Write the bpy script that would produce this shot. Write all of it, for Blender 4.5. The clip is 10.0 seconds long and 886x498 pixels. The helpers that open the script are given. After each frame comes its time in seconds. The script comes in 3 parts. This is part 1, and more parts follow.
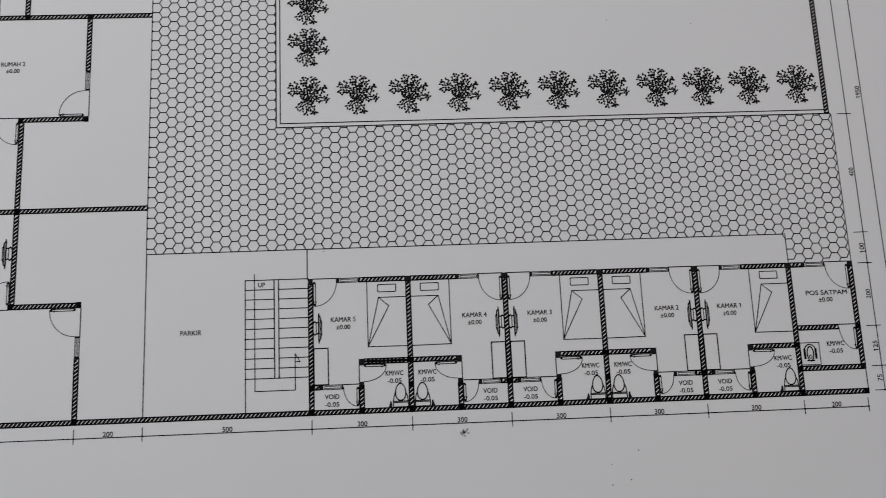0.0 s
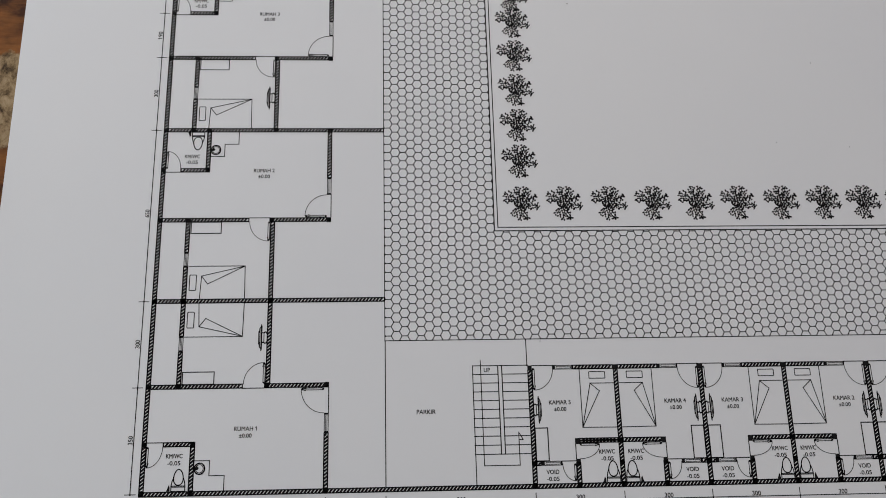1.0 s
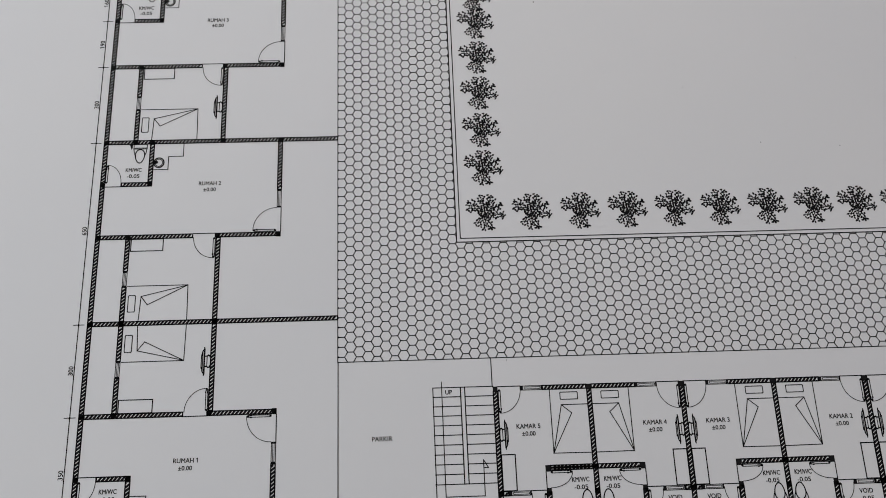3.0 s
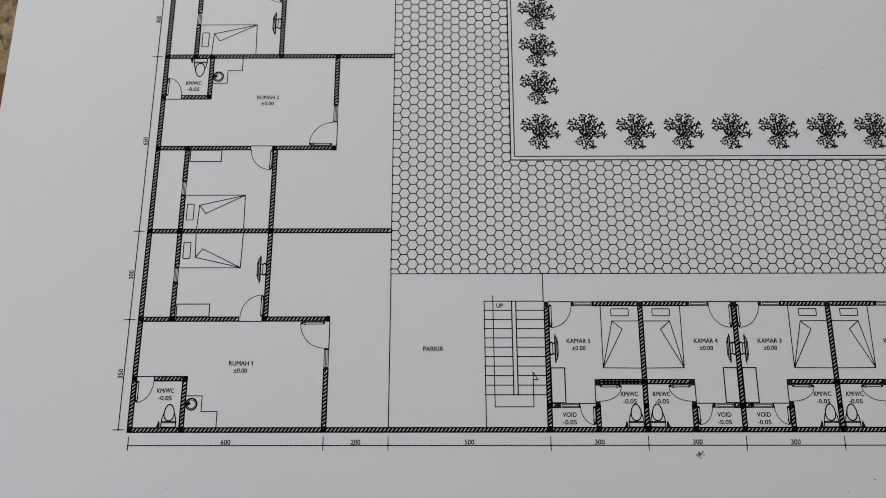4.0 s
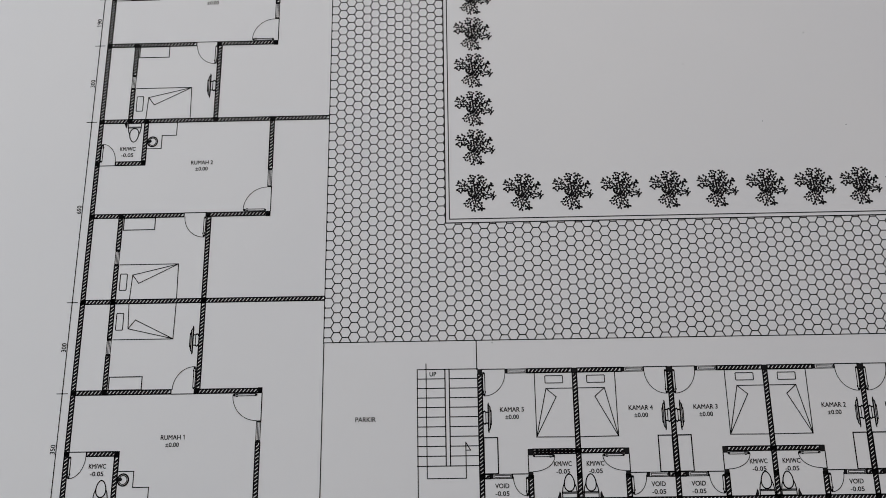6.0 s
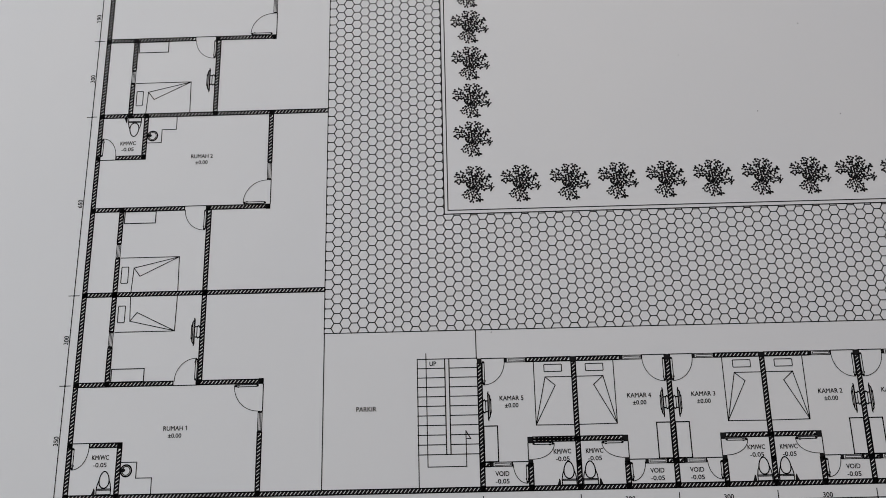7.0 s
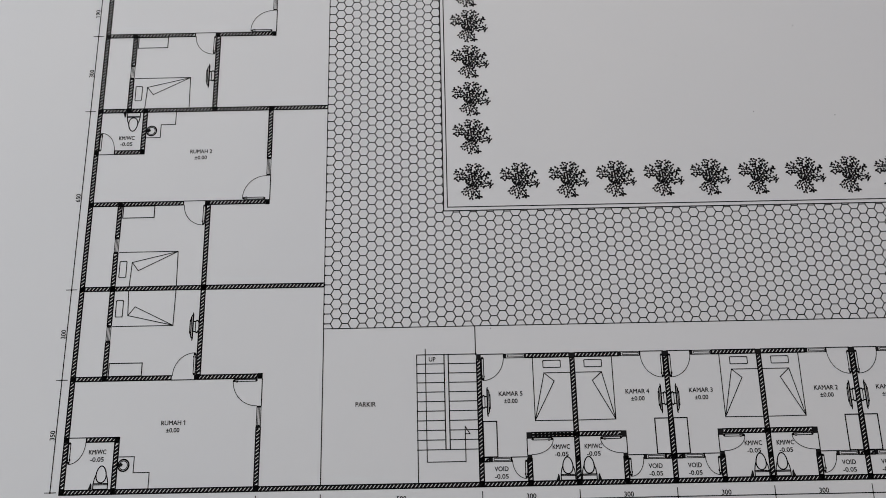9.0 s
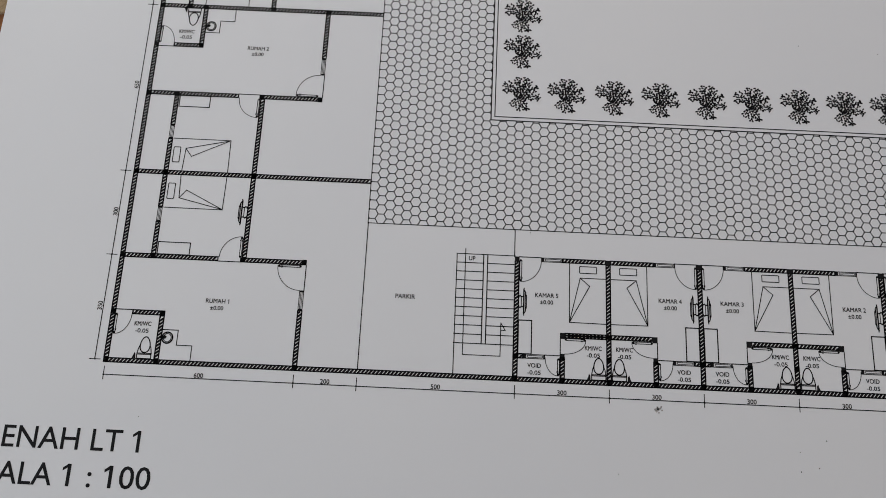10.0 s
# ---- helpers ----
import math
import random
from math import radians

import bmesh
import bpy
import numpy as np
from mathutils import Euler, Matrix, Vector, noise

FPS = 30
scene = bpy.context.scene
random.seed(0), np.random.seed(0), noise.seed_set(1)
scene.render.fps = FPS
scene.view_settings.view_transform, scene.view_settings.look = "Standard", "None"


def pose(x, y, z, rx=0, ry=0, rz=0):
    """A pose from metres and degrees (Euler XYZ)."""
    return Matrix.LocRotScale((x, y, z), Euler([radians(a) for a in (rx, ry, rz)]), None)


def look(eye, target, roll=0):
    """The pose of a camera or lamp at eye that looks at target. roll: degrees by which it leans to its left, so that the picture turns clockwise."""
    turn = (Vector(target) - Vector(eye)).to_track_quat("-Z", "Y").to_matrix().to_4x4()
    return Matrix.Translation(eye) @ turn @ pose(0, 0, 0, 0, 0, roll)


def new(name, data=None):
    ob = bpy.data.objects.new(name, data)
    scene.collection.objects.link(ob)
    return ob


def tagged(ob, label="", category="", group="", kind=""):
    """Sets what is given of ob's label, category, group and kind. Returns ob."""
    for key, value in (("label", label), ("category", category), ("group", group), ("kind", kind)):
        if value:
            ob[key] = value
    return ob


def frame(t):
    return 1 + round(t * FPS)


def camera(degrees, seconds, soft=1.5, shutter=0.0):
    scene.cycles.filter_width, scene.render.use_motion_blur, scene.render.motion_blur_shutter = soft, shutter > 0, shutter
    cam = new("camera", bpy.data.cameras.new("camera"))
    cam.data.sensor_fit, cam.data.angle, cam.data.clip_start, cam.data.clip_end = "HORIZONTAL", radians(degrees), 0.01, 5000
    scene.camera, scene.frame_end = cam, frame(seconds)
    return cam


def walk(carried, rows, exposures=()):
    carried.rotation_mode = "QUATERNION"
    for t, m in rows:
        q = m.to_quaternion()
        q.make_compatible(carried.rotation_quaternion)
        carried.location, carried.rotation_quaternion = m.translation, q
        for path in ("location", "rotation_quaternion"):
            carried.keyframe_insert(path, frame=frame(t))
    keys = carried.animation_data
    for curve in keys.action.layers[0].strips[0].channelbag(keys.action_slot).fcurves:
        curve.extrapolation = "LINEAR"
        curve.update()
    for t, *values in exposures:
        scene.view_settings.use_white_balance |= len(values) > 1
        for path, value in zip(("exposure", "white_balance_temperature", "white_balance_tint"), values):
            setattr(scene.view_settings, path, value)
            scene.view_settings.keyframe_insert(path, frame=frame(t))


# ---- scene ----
cam = camera(50.35, 10.0, soft=0.35, shutter=0.05)
# seconds, then the eye in metres and the turn in degrees
ROWS = [
    (0.0, 0.1571, -0.0139, 1.0376, 12.42, -2.31, -2.42),
    (0.1, 0.1415, -0.0212, 1.0407, 12.64, -1.56, -2.13),
    (0.2, 0.1193, -0.0279, 1.0428, 13.43, -2.22, -2.21),
    (0.3, 0.1020, -0.0349, 1.0475, 13.95, -2.53, -1.97),
    (0.4, 0.0934, -0.0346, 1.0529, 13.83, -2.27, -1.66),
    (0.5, 0.0888, -0.0312, 1.0566, 13.73, -1.93, -1.51),
    (0.7, 0.0791, -0.0314, 1.0664, 15.45, -2.80, -1.51),
    (1.0, 0.0816, -0.0181, 1.0729, 17.52, -3.00, -1.37),
    (1.2, 0.0861, -0.0104, 1.0708, 18.59, -2.76, -1.32),
    (1.5, 0.0879, -0.0052, 1.0697, 21.03, -3.00, -1.62),
    (1.8, 0.0906, -0.0062, 1.0752, 23.03, -2.44, -1.93),
    (2.0, 0.0878, -0.0078, 1.0730, 23.46, -2.74, -2.02),
    (2.5, 0.0900, -0.0122, 1.0699, 23.52, -2.26, -2.45),
    (2.7, 0.0953, -0.0131, 1.0585, 21.51, -2.06, -2.20),
    (3.0, 0.1030, -0.0189, 1.0481, 19.79, -1.57, -2.12),
    (3.2, 0.1048, -0.0253, 1.0477, 19.47, -1.07, -1.81),
    (4.3, 0.0974, -0.0381, 1.0430, 17.67, 0.70, 0.61),
    (4.5, 0.1018, -0.0322, 1.0468, 17.48, 0.90, 0.86),
    (5.0, 0.1067, -0.0276, 1.0461, 17.70, 1.31, 0.68),
    (5.5, 0.1150, -0.0194, 1.0469, 18.03, 1.60, 0.11),
    (6.0, 0.1252, -0.0126, 1.0485, 17.43, 1.44, -0.68),
    (6.2, 0.1256, -0.0130, 1.0488, 17.23, 1.50, -0.86),
    (7.3, 0.1240, -0.0169, 1.0503, 17.51, 1.36, -1.14),
    (7.5, 0.1228, -0.0167, 1.0505, 17.52, 1.01, -1.19),
    (8.0, 0.1215, -0.0185, 1.0506, 17.73, 0.74, -1.20),
    (8.5, 0.1200, -0.0208, 1.0500, 18.03, 0.45, -1.14),
    (9.0, 0.1190, -0.0212, 1.0495, 18.11, 0.30, -1.10),
    (9.5, 0.1162, -0.0333, 1.0509, 18.53, 0.14, -0.72),
    (9.6, 0.1149, -0.0405, 1.0476, 18.41, 0.06, 0.28),
    (9.7, 0.1087, -0.0521, 1.0458, 18.99, -0.73, 1.27),
    (9.8, 0.1068, -0.0571, 1.0470, 19.23, -1.05, 1.81),
    (10.0, 0.1067, -0.0564, 1.0466, 18.39, -0.61, 2.63),
]
walk(cam, [(t, pose(x, y, z, rx, ry, rz)) for t, x, y, z, rx, ry, rz in ROWS])


# ---- room light: daylight lamp at the west window, plus an added fill lamp ----
U = 0.0001            # one drawing unit (1 cm at 1:100) in metres
TOP = 0.75            # height of the table top
SHEET = TOP + 0.0003  # upper face of the paper
INK = SHEET + 0.00005

world = bpy.data.worlds.new("world")
scene.world = world
world.use_nodes = True
sky = world.node_tree.nodes.new("ShaderNodeTexSky")
sky.sky_type, sky.sun_disc = "NISHITA", False
sky.sun_elevation, sky.sun_rotation = radians(40), radians(250)
world.node_tree.links.new(sky.outputs[0], world.node_tree.nodes["Background"].inputs[0])
world.node_tree.nodes["Background"].inputs[1].default_value = 0.1


def area_lamp(name, place, target, width, height, watts, colour):
    data = bpy.data.lights.new(name, "AREA")
    data.shape, data.size, data.size_y = "RECTANGLE", width, height
    data.energy, data.color = watts, colour
    ob = new(name, data)
    ob.matrix_world = look(place, target)
    return ob


area_lamp("window_daylight", (-1.17, 0.42, 1.65), (0.15, 0.1, 1.0), 1.7, 1.3, 10.1, (0.77, 0.925, 1.0))
# unseen second lamp, added; warm tint and place tuned for tone across the sheet
area_lamp("added_warm_fill_lamp", (-0.28, 1.07, 1.65), (0.0, 0.1, 1.0), 1.7, 1.3, 10.4, (1.0, 0.893, 0.815))


# ---- materials ----
def material(name):
    m = bpy.data.materials.new(name)
    m.use_nodes = True
    return m, m.node_tree.nodes, m.node_tree.links, m.node_tree.nodes["Principled BSDF"]


def ramp(nodes, links, source, stops):
    r = nodes.new("ShaderNodeValToRGB")
    e = r.color_ramp.elements
    while len(e) < len(stops):
        e.new(0.5)
    for i, (p, c) in enumerate(stops):
        e[i].position, e[i].color = p, (*c, 1)
    links.new(source, r.inputs[0])
    return r


def noise_node(nodes, links, scale, detail=4, stretch=(1, 1, 1), rough=0.5):
    co = nodes.new("ShaderNodeTexCoord")
    mp = nodes.new("ShaderNodeMapping")
    mp.inputs["Scale"].default_value = stretch
    n = nodes.new("ShaderNodeTexNoise")
    n.inputs["Scale"].default_value, n.inputs["Detail"].default_value = scale, detail
    n.inputs["Roughness"].default_value = rough
    links.new(co.outputs["Object"], mp.inputs[0])
    links.new(mp.outputs[0], n.inputs["Vector"])
    return n


def bump(nodes, links, height, bsdf, strength, distance):
    b = nodes.new("ShaderNodeBump")
    b.inputs["Strength"].default_value, b.inputs["Distance"].default_value = strength, distance
    links.new(height, b.inputs["Height"])
    links.new(b.outputs[0], bsdf.inputs["Normal"])


def plain(name, c, rough, c2=None, scale=40, metal=0.0, relief=0.0, dist=0.0002, gloss=0.5):
    m, n, l, b = material(name)
    b.inputs["Specular IOR Level"].default_value = gloss
    b.inputs["Roughness"].default_value, b.inputs["Metallic"].default_value = rough, metal
    t = noise_node(n, l, scale)
    r = ramp(n, l, t.outputs["Fac"], [(0.3, c), (0.7, c2 or c)])
    l.new(r.outputs[0], b.inputs["Base Color"])
    if relief:
        bump(n, l, t.outputs["Fac"], b, relief, dist)
    return m


def paper_material():
    m, n, l, b = material("matte_white_paper")
    big = noise_node(n, l, 9, 3)
    fine = noise_node(n, l, 2600, 4)
    r = ramp(n, l, big.outputs["Fac"], [(0.3, (0.80, 0.80, 0.805)), (0.7, (0.83, 0.825, 0.82))])
    mix = n.new("ShaderNodeMix")
    mix.data_type, mix.blend_type = "RGBA", "MULTIPLY"
    mix.inputs[0].default_value = 0.5
    r2 = ramp(n, l, fine.outputs["Fac"], [(0.3, (0.985, 0.985, 0.985)), (0.65, (1, 1, 1))])
    l.new(r.outputs[0], mix.inputs[6])
    l.new(r2.outputs[0], mix.inputs[7])
    l.new(mix.outputs[2], b.inputs["Base Color"])
    b.inputs["Roughness"].default_value = 0.6
    b.inputs["Specular IOR Level"].default_value = 0.4
    bump(n, l, fine.outputs["Fac"], b, 0.04, 0.00005)
    return m


def wood_material():
    m, n, l, b = material("worn_brown_wood")

    def mixed(fac, a, c, kind="MIX"):
        x = n.new("ShaderNodeMix")
        x.data_type, x.blend_type = "RGBA", kind
        if isinstance(fac, float):
            x.inputs[0].default_value = fac
        else:
            l.new(fac, x.inputs[0])
        l.new(a, x.inputs[6])
        l.new(c, x.inputs[7])
        return x.outputs[2]

    def maths(op, a, c):
        x = n.new("ShaderNodeMath")
        x.operation = op
        for k, v in enumerate((a, c)):
            if isinstance(v, (int, float)):
                x.inputs[k].default_value = v
            else:
                l.new(v, x.inputs[k])
        return x.outputs[0]

    grain = noise_node(n, l, 26, 6, (0.4, 3.4, 1), 0.62)
    fine = noise_node(n, l, 220, 5, (0.3, 2.0, 1), 0.6)
    blot = noise_node(n, l, 55, 5, (1, 1, 1), 0.65)
    mottle = noise_node(n, l, 240, 6, (1.2, 0.9, 1), 0.66)
    mottle.inputs["Distortion"].default_value = 0.35
    brown = ramp(n, l, grain.outputs["Fac"], [(0.28, (0.085, 0.03, 0.007)), (0.45, (0.24, 0.10, 0.024)),
                                            (0.6, (0.32, 0.142, 0.036)), (0.8, (0.38, 0.195, 0.065))])
    fibre = ramp(n, l, fine.outputs["Fac"], [(0.3, (0.55, 0.5, 0.45)), (0.7, (1, 1, 1))])
    wood = mixed(0.7, brown.outputs[0], fibre.outputs[0], "MULTIPLY")
    tan = ramp(n, l, mottle.outputs["Fac"], [(0.35, (0.045, 0.025, 0.010)), (0.43, (0.16, 0.10, 0.046)),
                                           (0.51, (0.29, 0.195, 0.098)), (0.68, (0.46, 0.335, 0.195))])
    co = n.new("ShaderNodeTexCoord")
    sep = n.new("ShaderNodeSeparateXYZ")
    l.new(co.outputs["Object"], sep.inputs[0])
    wave = maths("COSINE", maths("MULTIPLY", maths("SUBTRACT", sep.outputs["Y"], 0.1414), 2 * math.pi / 0.1009), 0)
    worn = maths("ADD", wave, maths("MULTIPLY", maths("SUBTRACT", blot.outputs["Fac"], 0.5), 1.6))
    band = n.new("ShaderNodeMapRange")
    band.inputs["From Min"].default_value, band.inputs["From Max"].default_value = 0.32, 0.46
    edge = n.new("ShaderNodeMapRange")
    edge.inputs["From Min"].default_value, edge.inputs["From Max"].default_value = -0.055, -0.03
    l.new(sep.outputs["X"], edge.inputs["Value"])
    l.new(maths("SUBTRACT", worn, maths("MULTIPLY", edge.outputs[0], 3.0)), band.inputs["Value"])
    stain = noise_node(n, l, 85, 4, (0.8, 1.2, 1), 0.6)
    dark = ramp(n, l, stain.outputs["Fac"], [(0.36, (0.26, 0.18, 0.14)), (0.5, (0.78, 0.66, 0.6)), (0.68, (1.1, 0.92, 0.78))])
    wood = mixed(1.0, wood, dark.outputs[0], "MULTIPLY")
    l.new(mixed(band.outputs[0], wood, tan.outputs[0]), b.inputs["Base Color"])
    b.inputs["Roughness"].default_value = 0.65
    b.inputs["Specular IOR Level"].default_value = 0.2
    bump(n, l, mixed(band.outputs[0], fine.outputs["Fac"], mottle.outputs["Fac"]), b, 0.5, 0.0008)
    return m


PAPER, WOOD = paper_material(), wood_material()
TONER = plain("black_toner", (0.006, 0.006, 0.007), 0.8, (0.012, 0.0115, 0.0115), 900, gloss=0.2)
THIN = plain("thin_black_toner", (0.008, 0.008, 0.009), 0.8, (0.016, 0.0155, 0.0155), 900, gloss=0.2)
SMUDGE = plain("pale_smudge", (0.33, 0.31, 0.285), 0.8, (0.5, 0.48, 0.46), 1500)
GREY = plain("grey_smudge", (0.25, 0.235, 0.22), 0.8, (0.5, 0.48, 0.46), 1500)
WALL_PAINT = plain("warm_white_wall_paint", (0.52, 0.51, 0.50), 0.9, (0.56, 0.55, 0.54), 3)
# peach chosen so the unseen east wall bounces pinkish light to the sheet's right
PEACH_BOUNCE_PAINT = plain("peach_bounce_paint", (0.58, 0.42, 0.37), 0.9, (0.62, 0.46, 0.41), 3)
FLOOR_TILE = plain("grey_floor", (0.3, 0.28, 0.26), 0.5, (0.36, 0.33, 0.3), 4)


# ---- mesh helpers ----
def link_mesh(name, verts, faces, mat, parent=None, label=""):
    me = bpy.data.meshes.new(name)
    me.from_pydata(verts, [], faces)
    me.materials.append(mat)
    ob = new(name, me)
    if parent:
        ob.parent = parent
    if label:
        ob["label"] = label
    return ob


def part(name, bm, mat, parent, label=""):
    me = bpy.data.meshes.new(name)
    bm.to_mesh(me)
    bm.free()
    me.materials.append(mat)
    ob = new(name, me)
    ob.parent = parent
    if label:
        ob["label"] = label
    return ob


def box(bm, x0, x1, y0, y1, z0, z1, bevel=0.0):
    r = bmesh.ops.create_cube(bm, size=1)
    m = Matrix.LocRotScale(((x0 + x1) / 2, (y0 + y1) / 2, (z0 + z1) / 2), None, (x1 - x0, y1 - y0, z1 - z0))
    bmesh.ops.transform(bm, matrix=m, verts=r["verts"])
    if bevel:
        edges = list({e for v in r["verts"] for e in v.link_edges})
        bmesh.ops.bevel(bm, geom=edges, offset=bevel, segments=2, affect="EDGES")


class Ink:
    """Printed marks in drawing units, laid as flat strips on the sheet."""

    def __init__(self):
        self.v, self.f = [], []

    def poly(self, pts):
        n = len(self.v)
        area = sum(a[0] * b[1] - b[0] * a[1] for a, b in zip(pts, list(pts[1:]) + [pts[0]]))
        pts = list(pts) if area > 0 else list(pts)[::-1]
        self.v += [(x * U, y * U, INK) for x, y in pts]
        self.f.append(tuple(range(n, n + len(pts))))
        return self

    def seg(self, x0, y0, x1, y1, w=1.7):
        d = math.hypot(x1 - x0, y1 - y0) or 1
        w *= 1.74
        ux, uy = (x1 - x0) / d * w / 2, (y1 - y0) / d * w / 2
        return self.poly([(x0 - ux + uy, y0 - uy - ux), (x1 + ux + uy, y1 + uy - ux),
                          (x1 + ux - uy, y1 + uy + ux), (x0 - ux - uy, y0 - uy + ux)])

    def line(self, pts, w=1.7, closed=False):
        pts = list(pts) + ([pts[0]] if closed else [])
        for a, b in zip(pts, pts[1:]):
            self.seg(*a, *b, w)
        return self

    def rect(self, x0, y0, x1, y1, w=1.7):
        return self.line([(x0, y0), (x1, y0), (x1, y1), (x0, y1)], w, True)

    def fill(self, x0, y0, x1, y1):
        return self.poly([(x0, y0), (x1, y0), (x1, y1), (x0, y1)])

    def arc(self, cx, cy, rx, ry, a0, a1, w=1.5, n=14):
        return self.line([(cx + rx * math.cos(radians(a0 + (a1 - a0) * i / n)),
                           cy + ry * math.sin(radians(a0 + (a1 - a0) * i / n))) for i in range(n + 1)], w)

    def mapped(self, f):
        """The same marks with every place moved by f(x, y), in drawing units."""
        out = Ink()
        for face in self.f:
            out.poly([f(self.v[i][0] / U, self.v[i][1] / U) for i in face])
        return out

    def put(self, name, mat=None, label="", parent=None):
        return link_mesh(name, self.v, self.f, mat or TONER, parent or sheet, label)


# ---- room shell: unseen, added to close in and bounce the light ----
def shell():
    def slab(name, x0, x1, y0, y1, z0, z1, mat, label):
        bm = bmesh.new()
        box(bm, x0, x1, y0, y1, z0, z1)
        me = bpy.data.meshes.new(name)
        bm.to_mesh(me)
        bm.free()
        me.materials.append(mat)
        return tagged(new(name, me), label, "room", kind="structure")

    slab("floor", -1.3, 1.4, -2.1, 1.2, -0.1, 0.0, FLOOR_TILE, "plain grey floor under the table")
    slab("ceiling", -1.3, 1.4, -2.1, 1.2, 2.7, 2.8, WALL_PAINT, "unseen plain white painted ceiling that closes in the light")
    # added wall: its peach colour acts as a warm reflector
    slab("wall_east", 1.3, 1.4, -2.1, 1.2, 0, 2.7, PEACH_BOUNCE_PAINT, "unseen plain peach wall, added for its pinkish bounce light")
    slab("wall_south", -1.2, 1.3, -2.1, -2.0, 0, 2.7, WALL_PAINT, "unseen plain white painted wall that closes in the light")
    # west opening holds the window light; the north one is made for the fill lamp
    for name, fixed, lo, hi, c in (("wall_west", "x", -2.1, 1.2, 0.25), ("wall_north", "y", -1.2, 1.3, 0.0)):
        a, b = c - 0.9, c + 0.9
        bm = bmesh.new()
        for s0, s1, z0, z1 in ((lo, a, 0, 2.7), (b, hi, 0, 2.7), (a, b, 0, 0.95), (a, b, 2.35, 2.7)):
            if fixed == "x":
                box(bm, -1.3, -1.2, s0, s1, z0, z1)
            else:
                box(bm, s0, s1, 1.1, 1.2, z0, z1)
        me = bpy.data.meshes.new(name)
        bm.to_mesh(me)
        bm.free()
        me.materials.append(WALL_PAINT)
        tagged(new(name, me), "unseen plain painted wall with a wide opening for lamp light", "wall", kind="structure")


shell()


# ---- table ----
def make_table():
    root = tagged(new("table"), "worn brown wooden table under the drawing sheet", "table")
    bm = bmesh.new()
    box(bm, -0.45, 0.75, -0.35, 0.42, TOP - 0.03, TOP, 0.004)
    part("tabletop", bm, WOOD, root)
    for x in (-0.40, 0.70):
        for y in (-0.30, 0.37):
            bm = bmesh.new()
            box(bm, x - 0.03, x + 0.03, y - 0.03, y + 0.03, 0, TOP - 0.03, 0.004)
            part("leg", bm, WOOD, root)
    return root


make_table()

# ---- the printed sheet: A3 paper, drawing at 1:100 ----
bm = bmesh.new()
low, high = [[bm.verts.new((x * U, y * U, z)) for x, y in ((-567, -522), (3635, -522), (3635, 2458), (1400, 2456), (-557, 2444))] for z in (TOP + 0.00002, SHEET)]
bm.faces.new(high)
bm.faces.new(low[::-1])
for i in range(5):
    bm.faces.new((low[i], low[(i + 1) % 5], high[(i + 1) % 5], high[i]))
me = bpy.data.meshes.new("drawing_sheet")
bm.to_mesh(me)
bm.free()
me.materials.append(PAPER)
sheet = tagged(new("drawing_sheet", me), "white paper sheet printed with a black floor plan, on a table", "paper sheet")

T = 15.0    # wall thickness on the plan


def wall(x0, y0, x1, y1):
    """A hatched wall between two corners of its rectangle."""
    k = Ink()
    w = 3.3
    k.rect(x0 + w / 2, y0 + w / 2, x1 - w / 2, y1 - w / 2, w / 1.4)
    across, period, stroke = x1 - x0 >= y1 - y0, 11.8, 8.7
    lean = 0.8
    if across:
        x = x0 - (y1 - y0) * lean + 2
        while x < x1:
            lo, hi = max(0.0, (x0 - x) / lean), min(y1 - y0, (x1 - stroke - x) / lean)
            if hi > lo:
                k.poly([(x + lo * lean, y0 + lo), (x + lo * lean + stroke, y0 + lo),
                        (x + hi * lean + stroke, y0 + hi), (x + hi * lean, y0 + hi)])
            x += period
    else:
        y = y0 - (x1 - x0) * lean + 2
        while y < y1:
            lo, hi = max(0.0, (y0 - y) / lean), min(x1 - x0, (y1 - stroke - y) / lean)
            if hi > lo:
                k.poly([(x0 + lo, y + lo * lean), (x0 + hi, y + hi * lean),
                        (x0 + hi, y + hi * lean + stroke), (x0 + lo, y + lo * lean + stroke)])
            y += period
    return k.put("wall_symbol")


def hwall(x0, x1, y, t=T + 1.4):
    return wall(x0, y - t / 2, x1, y + t / 2)


def vwall(x, y0, y1, t=T + 1.6):
    return wall(x - t / 2, y0, x + t / 2, y1)


def column(x, y, w=T + 2, h=T + 1):
    return Ink().fill(x - w / 2, y - h / 2, x + w / 2, y + h / 2).put("column_symbol")


def hwindow(x0, x1, y, t=13):
    k = Ink().rect(x0, y - t / 2, x1, y + t / 2, 1.4)
    k.rect(x0 + 13, y - 3.0, x1 - 6, y + 3.0, 1.2)
    k.fill(x0, y - t / 2, x0 + 9, y + t / 2).fill(x1 - 4, y - t / 2, x1, y + t / 2)
    return k.put("window_symbol")


def vwindow(x, y0, y1, t=13):
    k = Ink().rect(x - t / 2, y0, x + t / 2, y1, 1.4)
    k.seg(x - 2.2, y0 + 5, x - 2.2, y1 - 5, 1.1).seg(x + 2.2, y0 + 5, x + 2.2, y1 - 5, 1.1)
    k.fill(x - t / 2, y0, x + t / 2, y0 + 5).fill(x - t / 2, y1 - 5, x + t / 2, y1)
    return k.put("window_symbol")


